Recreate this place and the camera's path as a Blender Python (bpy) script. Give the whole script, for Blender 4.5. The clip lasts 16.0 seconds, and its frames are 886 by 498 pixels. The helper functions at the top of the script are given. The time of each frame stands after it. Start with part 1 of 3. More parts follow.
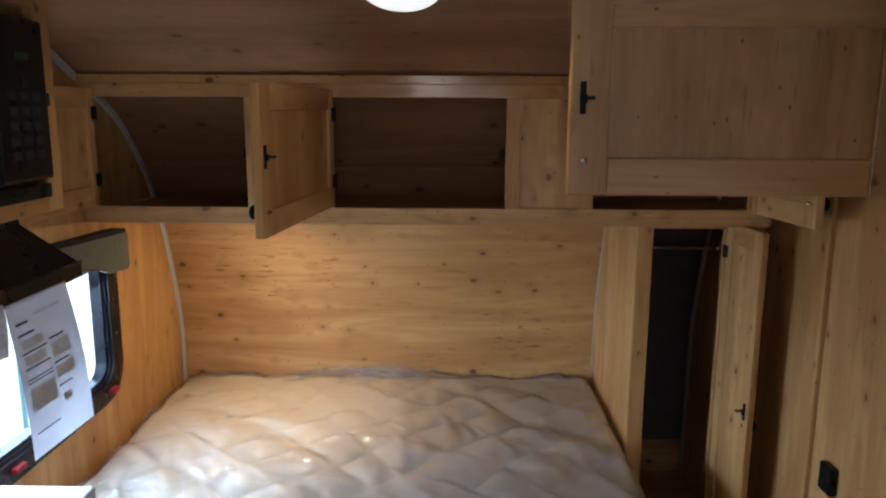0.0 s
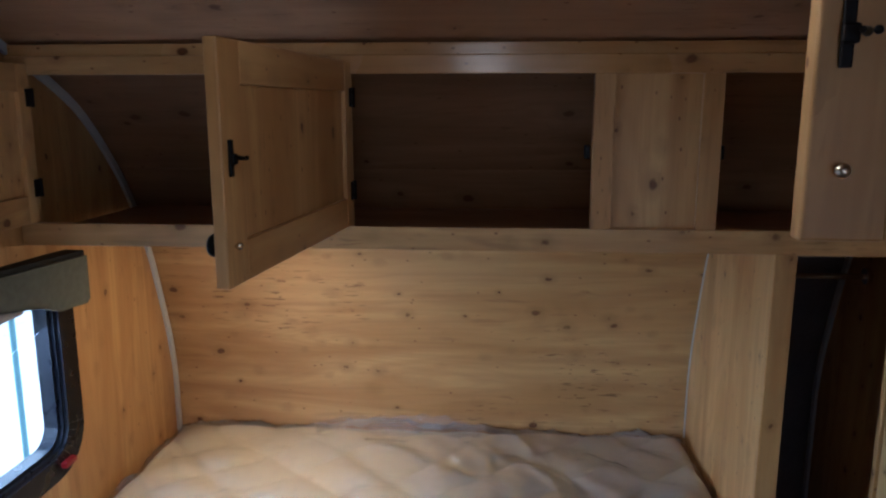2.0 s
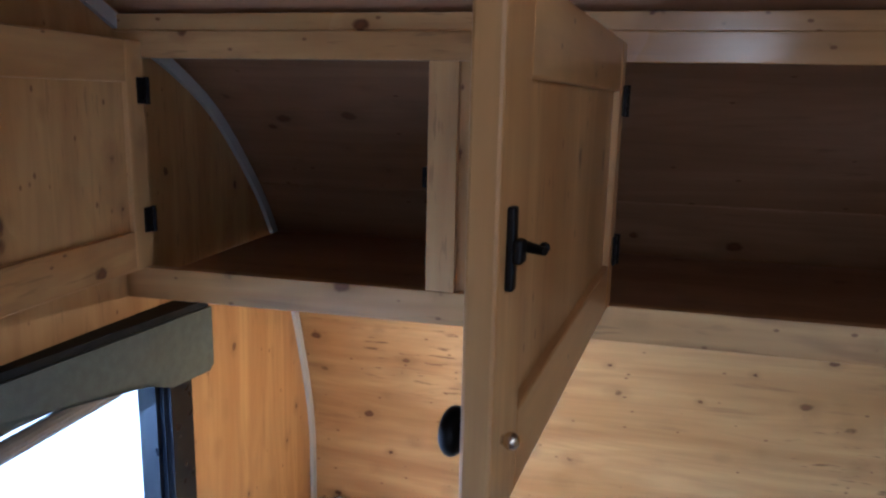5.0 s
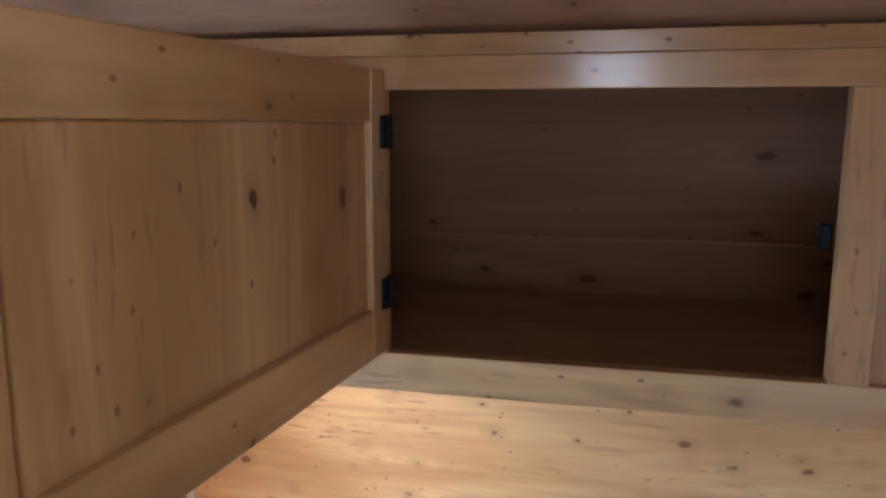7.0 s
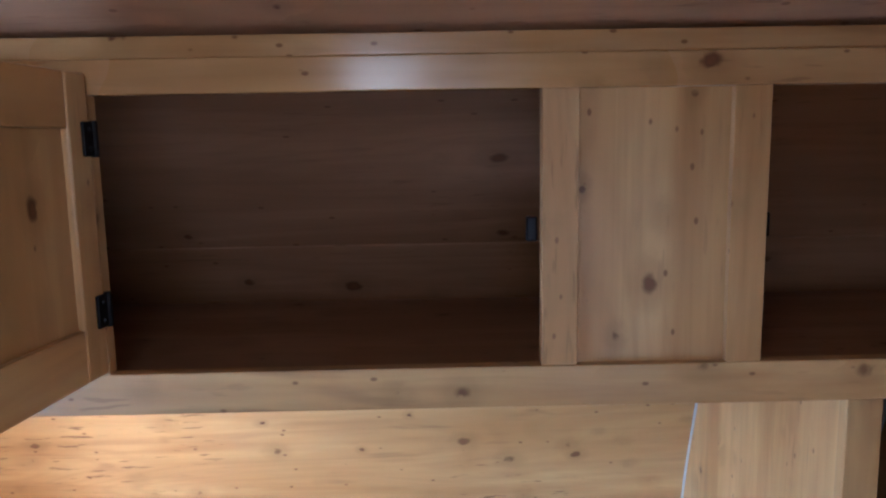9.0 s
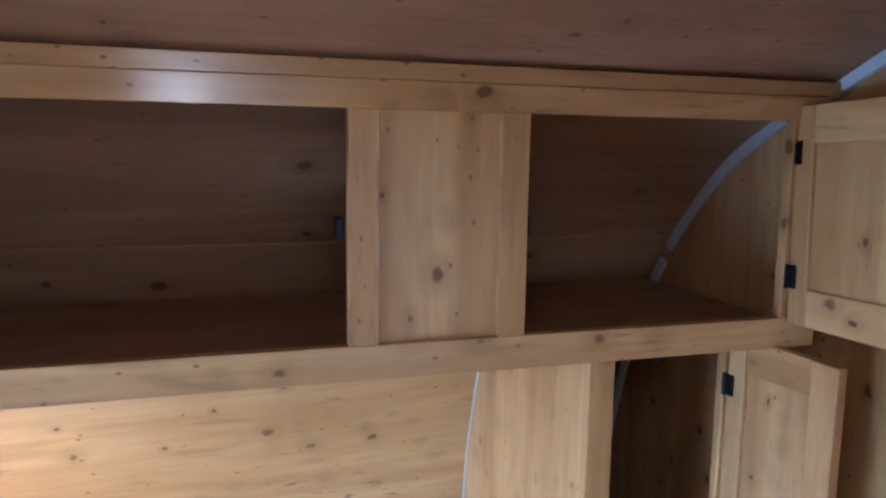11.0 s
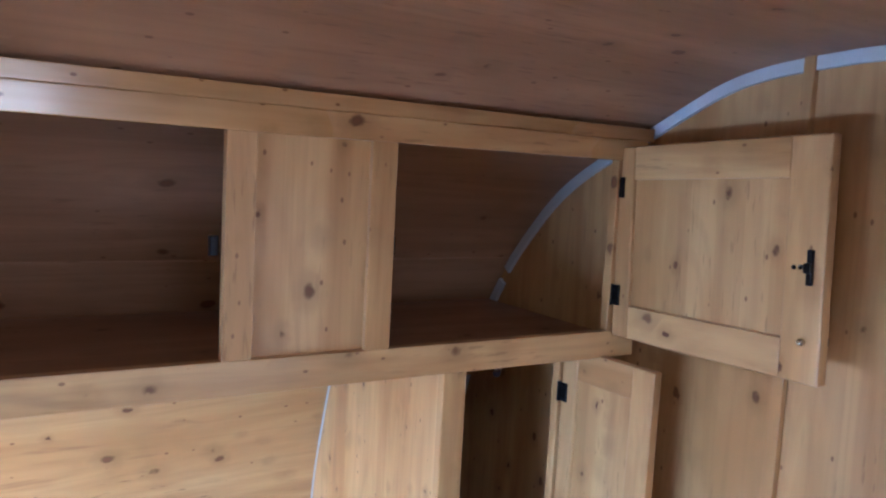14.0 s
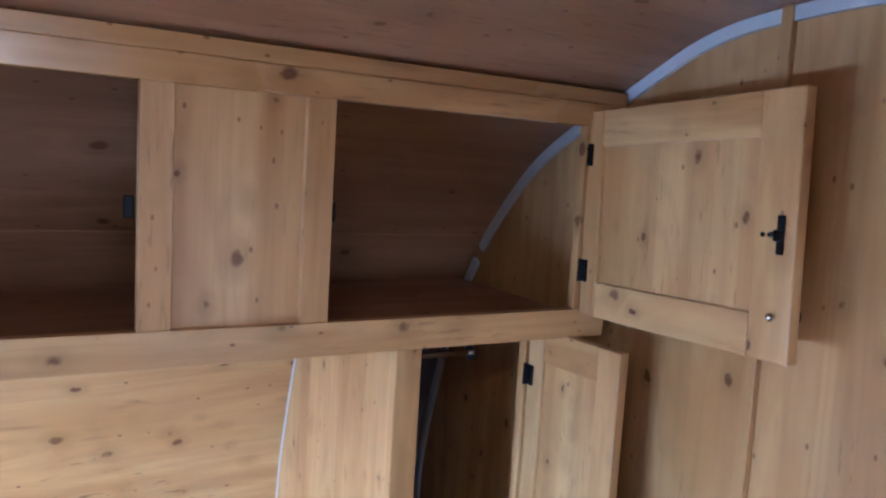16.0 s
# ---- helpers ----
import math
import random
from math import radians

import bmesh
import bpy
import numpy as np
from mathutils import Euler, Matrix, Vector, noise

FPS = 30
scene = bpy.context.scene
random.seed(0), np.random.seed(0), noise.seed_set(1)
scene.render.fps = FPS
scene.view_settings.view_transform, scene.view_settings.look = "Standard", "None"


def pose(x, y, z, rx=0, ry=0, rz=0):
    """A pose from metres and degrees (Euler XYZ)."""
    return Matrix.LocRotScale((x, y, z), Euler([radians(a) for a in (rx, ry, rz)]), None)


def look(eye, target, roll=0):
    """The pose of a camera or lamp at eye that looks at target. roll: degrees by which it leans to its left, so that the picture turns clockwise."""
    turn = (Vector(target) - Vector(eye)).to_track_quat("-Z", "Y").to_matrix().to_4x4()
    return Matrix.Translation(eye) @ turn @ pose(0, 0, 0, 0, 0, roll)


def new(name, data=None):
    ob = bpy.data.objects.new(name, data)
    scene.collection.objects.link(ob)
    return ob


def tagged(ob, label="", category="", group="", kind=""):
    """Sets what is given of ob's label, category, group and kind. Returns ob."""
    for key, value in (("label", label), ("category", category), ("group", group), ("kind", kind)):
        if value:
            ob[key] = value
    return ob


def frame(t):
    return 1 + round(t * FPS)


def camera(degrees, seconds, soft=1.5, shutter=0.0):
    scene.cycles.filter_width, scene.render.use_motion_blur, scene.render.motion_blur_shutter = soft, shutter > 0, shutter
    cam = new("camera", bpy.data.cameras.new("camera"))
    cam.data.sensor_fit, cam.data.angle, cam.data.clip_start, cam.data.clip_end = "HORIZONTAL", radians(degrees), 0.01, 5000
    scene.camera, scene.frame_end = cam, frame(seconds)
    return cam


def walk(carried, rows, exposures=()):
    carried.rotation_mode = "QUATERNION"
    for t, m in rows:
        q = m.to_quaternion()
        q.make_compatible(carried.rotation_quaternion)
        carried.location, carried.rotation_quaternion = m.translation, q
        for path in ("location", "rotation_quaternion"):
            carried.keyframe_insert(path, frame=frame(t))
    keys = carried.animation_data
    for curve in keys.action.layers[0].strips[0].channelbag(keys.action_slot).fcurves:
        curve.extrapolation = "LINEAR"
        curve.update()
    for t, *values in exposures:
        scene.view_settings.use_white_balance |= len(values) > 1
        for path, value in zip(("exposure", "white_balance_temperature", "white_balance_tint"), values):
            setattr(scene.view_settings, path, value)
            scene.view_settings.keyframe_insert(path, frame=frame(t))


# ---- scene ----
cam = camera(62.0, 16.0, soft=2.3)
PATH = [
    (0, (-0.027, -0.308, 1.651), (-0.051, 1.658, 1.282), 0.3),
    (0.5, (-0.062, -0.227, 1.647), (-0.132, 1.737, 1.276), -0.1),
    (1, (-0.122, -0.067, 1.649), (-0.211, 1.896, 1.275), -0.0),
    (1.5, (-0.118, 0.085, 1.629), (-0.214, 2.047, 1.257), -0.0),
    (2, (-0.074, 0.277, 1.62), (-0.208, 2.236, 1.243), 0.0),
    (2.5, (-0.118, 0.398, 1.6), (-0.353, 2.344, 1.2), 0.4),
    (3, (-0.233, 0.568, 1.596), (-0.541, 2.498, 1.17), 0.7),
    (3.5, (-0.275, 0.666, 1.626), (-0.619, 2.59, 1.198), 0.8),
    (4, (-0.327, 0.737, 1.632), (-0.759, 2.645, 1.216), 1.3),
    (4.2, (-0.359, 0.76, 1.633), (-0.835, 2.658, 1.22), 1.7),
    (6.3, (-0.305, 0.888, 1.642), (-0.705, 2.813, 1.273), 0.4),
    (6.5, (-0.234, 0.911, 1.644), (-0.662, 2.83, 1.279), 0.4),
    (7, (-0.11, 0.948, 1.647), (-0.543, 2.872, 1.315), 0.1),
    (7.5, (-0.068, 0.986, 1.643), (-0.394, 2.936, 1.34), -0.3),
    (8, (-0.037, 1.008, 1.635), (-0.253, 2.976, 1.351), -0.7),
    (8.5, (-0.015, 0.993, 1.624), (-0.114, 2.971, 1.352), -0.9),
    (9, (0.003, 0.96, 1.63), (0.027, 2.939, 1.343), -1.0),
    (9.2, (0.0, 0.949, 1.632), (0.074, 2.925, 1.335), -1.2),
    (11.3, (-0.06, 0.829, 1.639), (0.617, 2.692, 1.367), 1.0),
    (11.5, (-0.076, 0.834, 1.639), (0.656, 2.675, 1.364), 1.0),
    (12, (-0.114, 0.808, 1.657), (0.726, 2.602, 1.378), 1.5),
    (12.5, (-0.129, 0.792, 1.666), (0.807, 2.542, 1.419), 2.4),
    (13, (-0.132, 0.802, 1.657), (0.872, 2.519, 1.451), 3.0),
    (13.5, (-0.134, 0.801, 1.639), (0.894, 2.506, 1.448), 3.1),
    (14, (-0.125, 0.792, 1.638), (0.897, 2.501, 1.446), 3.1),
    (14.5, (-0.117, 0.793, 1.641), (0.9, 2.504, 1.442), 3.0),
    (15, (-0.105, 0.805, 1.63), (0.909, 2.517, 1.427), 2.9),
    (15.5, (-0.086, 0.819, 1.6), (0.929, 2.53, 1.398), 3.0),
    (16, (0.003, 0.809, 1.599), (0.989, 2.535, 1.387), 3.4),
]
EXPOSURES = [(0.0, 0.68, 5150, 8), (1.0, 0.6, 4950, 8), (2.0, 0.35, 4500, 8), (2.5, 0.3, 4400, 8), (3.0, 0.25, 4300, 7), (3.5, 0.5, 4250, 7),
             (4.0, 0.75, 4230, 8), (6.3, 1.28, 4180, 8), (6.5, 1.35, 4180, 8), (7.0, 1.58, 4230, 9), (9.0, 1.68, 4130, 9), (11.5, 2.0, 4100, 10), (13.0, 2.2, 4120, 11), (16.0, 2.15, 4130, 12)]
walk(cam, [(t, look(eye, target, roll)) for t, eye, target, roll in PATH], EXPOSURES)

# ---- plan, in metres ----
LEFT, RIGHT, FRONT = -1.073, 0.90, -2.3
FACE = 1.757              # front of the overhead cabinet
SILL, HEAD = 1.38, 1.685  # its openings
# end wall and roof in section: y, z
PROFILE = [(2.45, 0.0), (2.45, 0.62), (2.442, 0.84), (2.395, 1.03), (2.32, 1.24), (2.225, 1.41), (2.125, 1.53),
           (2.02, 1.627), (1.905, 1.694), (1.80, 1.738), (1.705, 1.783), (1.62, 1.819), (1.53, 1.839), (1.4, 1.848), (FRONT, 1.848)]

# ---- light ----
world = bpy.data.worlds.new("sky")
scene.world = world
world.use_nodes = True
wn = world.node_tree.nodes
sky = wn.new("ShaderNodeTexSky")
sky.sky_type, sky.sun_disc = "NISHITA", False
sky.sun_elevation, sky.sun_rotation = radians(48), radians(60)
world.node_tree.links.new(sky.outputs[0], wn["Background"].inputs[0])
wn["Background"].inputs[1].default_value = 0.15
sun = new("sun", bpy.data.lights.new("sun", "SUN"))
sun.data.energy, sun.data.angle, sun.data.color = 5.0, radians(0.5), (1.0, 0.95, 0.87)
sun.matrix_world = look((8, 5, 10), (0, 0, 0))


def area(name, m, sx, sy, watts, colour):
    ob = new(name, bpy.data.lights.new(name, "AREA"))
    ob.data.shape, ob.data.size, ob.data.size_y, ob.data.energy, ob.data.color = "RECTANGLE", sx, sy, watts, colour
    ob.matrix_world = m
    return ob


DAY, WARM = (0.74, 0.84, 1.0), (1.0, 0.60, 0.25)
area("window_daylight", look((LEFT - 0.02, 1.30, 1.03), (-0.60, 1.42, 0.36)), 1.0, 0.36, 4.2, DAY)
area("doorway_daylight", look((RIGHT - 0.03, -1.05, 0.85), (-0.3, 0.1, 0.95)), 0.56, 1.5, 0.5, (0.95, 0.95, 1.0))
area("rear_window_daylight", look((0.0, FRONT - 0.01, 1.47), (0.0, 1.8, 1.40)), 0.72, 0.46, 2.5, (1.0, 0.91, 0.80))
bulb = new("ceiling_lamp_light", bpy.data.lights.new("ceiling_lamp_light", "SPOT"))
bulb.data.energy, bulb.data.color, bulb.data.shadow_soft_size = 1.6, (1.0, 0.78, 0.55), 0.07
bulb.data.spot_size, bulb.data.spot_blend = radians(180), 0.22
bulb.matrix_world = look((-0.108, 0.86, 1.780), (-0.108, 1.06, 0.0))
area("cabinet_lamp_light", look((-0.60, 2.06, 1.304), (-0.74, 1.93, 0.6)), 0.06, 0.06, 1.7, WARM)

# ---- materials ----


def nodes_of(name, rough=0.5, metal=0.0, colour=None):
    m = bpy.data.materials.new(name)
    m.use_nodes = True
    b = m.node_tree.nodes["Principled BSDF"]
    b.inputs["Roughness"].default_value, b.inputs["Metallic"].default_value = rough, metal
    if colour:
        b.inputs["Base Color"].default_value = (*colour, 1)
    return m, m.node_tree.nodes, m.node_tree.links, b


def mix(n, l, fac, a, b, how="MIX"):
    x = n.new("ShaderNodeMix")
    x.data_type, x.blend_type = "RGBA", how
    for socket, v in ((x.inputs[0], fac), (x.inputs[6], a), (x.inputs[7], b)):
        if isinstance(v, (int, float)):
            socket.default_value = v
        elif isinstance(v, tuple):
            socket.default_value = (*v, 1)
        else:
            l.new(v, socket)
    return x.outputs[2]


def ramp(n, l, value, a, b, va=0.0, vb=1.0):
    r = n.new("ShaderNodeMapRange")
    r.interpolation_type = "SMOOTHSTEP"
    l.new(value, r.inputs[0])
    for k, v in zip((1, 2, 3, 4), (a, b, va, vb)):
        r.inputs[k].default_value = v
    return r.outputs[0]


def maths(n, l, op, a, b=0.0):
    x = n.new("ShaderNodeMath")
    x.operation = op
    for socket, v in zip(x.inputs, (a, b)):
        if isinstance(v, (int, float)):
            socket.default_value = v
        else:
            l.new(v, socket)
    return x.outputs[0]


def pine(name, along, light=(0.63, 0.388, 0.150), deep=(0.45, 0.240, 0.076), rough=0.34, knots=15.0, board=0.0, across=0, dashes=0.35):
    """Varnished knotty pine; along: the axis of the grain, 0 to 2. board: width of the glued strips, which lie side by side on the axis across."""
    m, n, l, b = nodes_of(name, rough)
    tc, info = n.new("ShaderNodeTexCoord"), n.new("ShaderNodeObjectInfo")
    shift = n.new("ShaderNodeVectorMath")
    shift.operation = "MULTIPLY_ADD"
    l.new(info.outputs["Random"], shift.inputs[0])
    shift.inputs[1].default_value = (7.3, 5.1, 9.7)
    l.new(tc.outputs["Object"], shift.inputs[2])

    def stretched(lengthwise, across):
        v = n.new("ShaderNodeMapping")
        v.vector_type = "POINT"
        v.inputs["Scale"].default_value = [lengthwise if k == along else across for k in range(3)]
        l.new(shift.outputs[0], v.inputs[0])
        return v.outputs[0]

    def cloud(vector, scale, detail=3.0, distortion=0.0):
        t = n.new("ShaderNodeTexNoise")
        t.inputs["Scale"].default_value, t.inputs["Detail"].default_value, t.inputs["Distortion"].default_value = scale, detail, distortion
        l.new(vector, t.inputs[0])
        return t.outputs[0]

    broad = cloud(stretched(1.1, 8.0), 1.0, 4.0, 1.1)
    grain = cloud(stretched(2.2, 55.0), 1.0, 5.0, 0.9)
    dash = cloud(stretched(16.0, 130.0), 1.0, 2.0)
    stain = cloud(stretched(1.6, 2.6), 1.0, 4.0)
    colour = mix(n, l, ramp(n, l, broad, 0.34, 0.66), light, deep)
    # growth rings cut lengthwise: contour lines of a long soft noise
    rings = maths(n, l, "SINE", maths(n, l, "MULTIPLY", cloud(stretched(0.9, 6.0), 1.0, 1.5, 0.5), 95.0))
    colour = mix(n, l, ramp(n, l, rings, -0.1, 1.0, 0.0, 0.12), colour, tuple(0.70 * c for c in deep))
    colour = mix(n, l, ramp(n, l, grain, 0.42, 0.72, 0.0, 0.20), colour, tuple(0.62 * c for c in deep))
    # grey-brown resin streaks here and there
    streak = cloud(stretched(3.2, 24.0), 1.0, 3.0, 0.6)
    colour = mix(n, l, ramp(n, l, streak, 0.62, 0.78, 0.0, 0.40), colour, (0.20, 0.095, 0.038))
    colour = mix(n, l, maths(n, l, "MULTIPLY", ramp(n, l, dash, 0.61, 0.71), ramp(n, l, stain, 0.47, 0.60, 0.0, dashes)), colour, (0.12, 0.055, 0.022))
    if board:
        sep = n.new("ShaderNodeSeparateXYZ")
        l.new(tc.outputs["Object"], sep.inputs[0])
        step = maths(n, l, "FLOOR", maths(n, l, "ADD", maths(n, l, "DIVIDE", sep.outputs[across], board), maths(n, l, "MULTIPLY", info.outputs["Random"], 31.0)))
        white = n.new("ShaderNodeTexWhiteNoise")
        white.noise_dimensions = "1D"
        l.new(step, white.inputs[1])
        colour = mix(n, l, ramp(n, l, white.outputs[0], 0.0, 1.0, 0.0, 0.26), colour, tuple(0.8 * c for c in deep))
    # knots: small dark eyes with a ring and the grain bent about them
    eye = n.new("ShaderNodeTexVoronoi")
    eye.inputs["Scale"].default_value, eye.inputs["Randomness"].default_value = knots, 1.0
    wob = n.new("ShaderNodeVectorMath")
    wob.operation = "MULTIPLY_ADD"
    l.new(cloud(shift.outputs[0], 60.0, 2.0), wob.inputs[0])
    wob.inputs[1].default_value = (0.012, 0.012, 0.012)
    l.new(stretched(0.72, 1.0), wob.inputs[2])
    l.new(wob.outputs[0], eye.inputs["Vector"])
    lot = n.new("ShaderNodeSeparateColor")
    l.new(eye.outputs["Color"], lot.inputs[0])
    far = maths(n, l, "MULTIPLY", eye.outputs["Distance"], ramp(n, l, lot.outputs[0], 0.0, 1.0, 0.8, 1.7))
    depth = ramp(n, l, lot.outputs[1], 0.0, 1.0, 0.7, 1.0)
    colour = mix(n, l, ramp(n, l, far, 0.12, 0.40, 0.34, 0.0), colour, tuple(0.6 * c for c in deep))
    colour = mix(n, l, maths(n, l, "MULTIPLY", ramp(n, l, far, 0.07, 0.14, 1.0, 0.0), depth), colour, (0.10, 0.038, 0.014))
    colour = mix(n, l, ramp(n, l, far, 0.02, 0.10, 0.6, 0.0), colour, (0.20, 0.075, 0.026))
    speck = n.new("ShaderNodeTexVoronoi")
    speck.inputs["Scale"].default_value = knots * 2.3
    l.new(stretched(0.6, 1.0), speck.inputs["Vector"])
    colour = mix(n, l, ramp(n, l, speck.outputs["Distance"], 0.05, 0.11, 0.75, 0.0), colour, (0.16, 0.065, 0.025))
    b.inputs["Specular IOR Level"].default_value = 0.36
    l.new(colour, b.inputs["Base Color"])
    l.new(ramp(n, l, stain, 0.3, 0.7, rough - 0.06, rough + 0.12), b.inputs["Roughness"])
    bump = n.new("ShaderNodeBump")
    bump.inputs["Strength"].default_value, bump.inputs["Distance"].default_value = 0.10, 0.002
    l.new(maths(n, l, "ADD", grain, maths(n, l, "MULTIPLY", broad, 0.5)), bump.inputs["Height"])
    l.new(bump.outputs[0], b.inputs["Normal"])
    return m


def plain(name, colour, rough=0.5, metal=0.0, vary=0.15, scale=30.0, bump=0.0):
    """A surface with slight mottling at two scales."""
    m, n, l, b = nodes_of(name, rough, metal)
    tc = n.new("ShaderNodeTexCoord")
    fine, broad = n.new("ShaderNodeTexNoise"), n.new("ShaderNodeTexNoise")
    for t, s in ((fine, scale * 8), (broad, scale)):
        t.inputs["Scale"].default_value = s
        l.new(tc.outputs["Object"], t.inputs[0])
    fac = maths(n, l, "MULTIPLY", maths(n, l, "ADD", fine.outputs[0], broad.outputs[0]), 0.5)
    l.new(mix(n, l, ramp(n, l, fac, 0.35, 0.65), colour, tuple(c * (1 - vary) for c in colour)), b.inputs["Base Color"])
    l.new(ramp(n, l, broad.outputs[0], 0.3, 0.7, max(rough - 0.04, 0.02), rough + 0.05), b.inputs["Roughness"])
    if bump:
        k = n.new("ShaderNodeBump")
        k.inputs["Strength"].default_value, k.inputs["Distance"].default_value = bump, 0.001
        l.new(fine.outputs[0], k.inputs["Height"])
        l.new(k.outputs[0], b.inputs["Normal"])
    return m


PINE_X, PINE_Y, PINE_Z = pine("pine_grain_across", 0), pine("pine_grain_deep", 1), pine("pine_grain_upright", 2)
PINE_RAIL = pine("pine_polished_rail", 0, rough=0.22)
PINE_END = pine("pine_end_wall", 0, board=0.095, across=2, knots=14.0, dashes=0.75)
PINE_SIDE = pine("pine_side_wall", 2, board=0.085, across=1, knots=13.0)
PINE_PANEL = pine("pine_glued_panel", 2, board=0.052, across=0, knots=14.5)
# redder ceiling pine; its dark tone also paints shade into the overhead cabinet
PINE_ROOF_SHADE = pine("pine_ceiling_and_shade", 0, light=(0.41, 0.222, 0.108), deep=(0.32, 0.165, 0.076), knots=12.0, rough=0.4)
BLACK = plain("black_plastic", (0.008, 0.008, 0.009), 0.3, 0.0, 0.05)
IRON = plain("black_iron", (0.014, 0.012, 0.011), 0.45, 0.6)
RUBBER = plain("black_frame", (0.006, 0.007, 0.011), 0.3, 0.0, 0.05)
CHROME = plain("chrome", (0.75, 0.76, 0.78), 0.14, 1.0, 0.05)
BRASS = plain("brass_pin", (0.62, 0.55, 0.42), 0.25, 1.0, 0.05)
WHITE_TRIM = plain("white_vinyl_trim", (0.62, 0.63, 0.63), 0.38, 0.0, 0.06)
VALANCE = plain("grey_green_fabric", (0.115, 0.125, 0.105), 0.85, 0.0, 0.2, 60, 0.3)
COUNTER = plain("pale_laminate", (0.50, 0.50, 0.56), 0.2, 0.0, 0.1)
FLOOR = plain("brown_vinyl", (0.16, 0.10, 0.06), 0.45, 0.0, 0.3, 9)
RED = plain("red_plastic", (0.28, 0.010, 0.014), 0.45)
PAPER = plain("white_paper", (0.78, 0.78, 0.80), 0.7, 0.0, 0.04)
INK = plain("grey_ink", (0.10, 0.10, 0.11), 0.8)
PALE_INK = plain("pale_ink", (0.70, 0.70, 0.72), 0.8)

for m in (BLACK, RUBBER, IRON):
    m.node_tree.nodes["Principled BSDF"].inputs["Specular IOR Level"].default_value = 0.22

# ---- mesh helpers ----


def put(name, bm, material, smooth=False):
    me = bpy.data.meshes.new(name)
    bmesh.ops.recalc_face_normals(bm, faces=bm.faces)
    if any(e.is_boundary for e in bm.edges) and sum(f.normal.z for f in bm.faces) < 0:
        bmesh.ops.reverse_faces(bm, faces=bm.faces)  # an open sheet faces up
    bm.to_mesh(me)
    bm.free()
    me.materials.append(material)
    if smooth:
        for p in me.polygons:
            p.use_smooth = True
        me.set_sharp_from_angle(angle=radians(35))
    return new(name, me)


def part(name, bm, material, parent, label="", smooth=False):
    ob = put(name, bm, material, smooth)
    ob.parent = parent
    if label:
        tagged(ob, label)
    return ob


def structure(name, bm, material, label, category, smooth=False):
    return tagged(put(name, bm, material, smooth), label, category, kind="structure")


def box(x0, x1, y0, y1, z0, z1, bevel=0.0, bm=None):
    bm = bm or bmesh.new()
    vs = bmesh.ops.create_cube(bm, size=1.0)["verts"]
    for v in vs:
        v.co = ((x0 + x1) / 2 + v.co.x * (x1 - x0), (y0 + y1) / 2 + v.co.y * (y1 - y0), (z0 + z1) / 2 + v.co.z * (z1 - z0))
    if bevel:
        es = {e for v in vs for e in v.link_edges}
        bmesh.ops.bevel(bm, geom=list(es), offset=bevel, segments=2, affect="EDGES", profile=0.5)
    return bm


def tube(a, b, r, n=16, r2=None):
    bm = bmesh.new()
    a, b = Vector(a), Vector(b)
    m = Matrix.Translation((a + b) / 2) @ (b - a).to_track_quat("Z", "Y").to_matrix().to_4x4()
    bmesh.ops.create_cone(bm, cap_ends=True, segments=n, radius1=r, radius2=r if r2 is None else r2, depth=(b - a).length, matrix=m)
    return bm


def extruded(outline, x0, x1):
    """A closed outline of (y, z) carried from x0 to x1."""
    bm = bmesh.new()
    a = [bm.verts.new((x0, y, z)) for y, z in outline]
    b = [bm.verts.new((x1, y, z)) for y, z in outline]
    bm.faces.new(a)
    bm.faces.new(b)
    for i in range(len(a)):
        j = (i + 1) % len(a)
        bm.faces.new((a[i], a[j], b[j], b[i]))
    bmesh.ops.triangulate(bm, faces=[f for f in bm.faces if len(f.verts) > 4])
    return bm


def smoothed(points, steps=5):
    """A rounded line through the points."""
    out = []
    for i in range(len(points) - 1):
        p = [Vector(points[max(0, min(len(points) - 1, i + k))]) for k in (-1, 0, 1, 2)]
        for s in range(steps):
            t = s / steps
            q = 0.5 * (2 * p[1] + (p[2] - p[0]) * t + (2 * p[0] - 5 * p[1] + 4 * p[2] - p[3]) * t * t + (3 * p[1] - p[0] - 3 * p[2] + p[3]) * t ** 3)
            out.append((q.x, q.y))
    out.append(tuple(points[-1]))
    return out


CURVE = smoothed(PROFILE[:-1]) + [PROFILE[-1]]


def offset_curve(line, d):
    out = []
    for i, (y, z) in enumerate(line):
        a, b = line[max(i - 1, 0)], line[min(i + 1, len(line) - 1)]
        dy, dz = b[0] - a[0], b[1] - a[1]
        k = math.hypot(dy, dz)
        out.append((y - d * dz / k * -1, z - d * dy / k))
    return out


def wall_y(z):
    """Where the end wall stands at a height."""
    for (y0, z0), (y1, z1) in zip(CURVE, CURVE[1:]):
        if z0 <= z <= z1 and z1 > z0:
            return y0 + (y1 - y0) * (z - z0) / (z1 - z0)
    return CURVE[0][0]


def shell(line, thick, x0, x1):
    outer = offset_curve(line, thick)
    bm = bmesh.new()
    rows = [[bm.verts.new((x, y, z)) for y, z in edge] for edge, x in ((line, x0), (line, x1), (outer, x1), (outer, x0))]
    for a in range(4):
        b = (a + 1) % 4
        for i in range(len(line) - 1):
            bm.faces.new((rows[a][i], rows[a][i + 1], rows[b][i + 1], rows[b][i]))
    for i in (0, -1):
        bm.faces.new([r[i] for r in rows])
    return bm


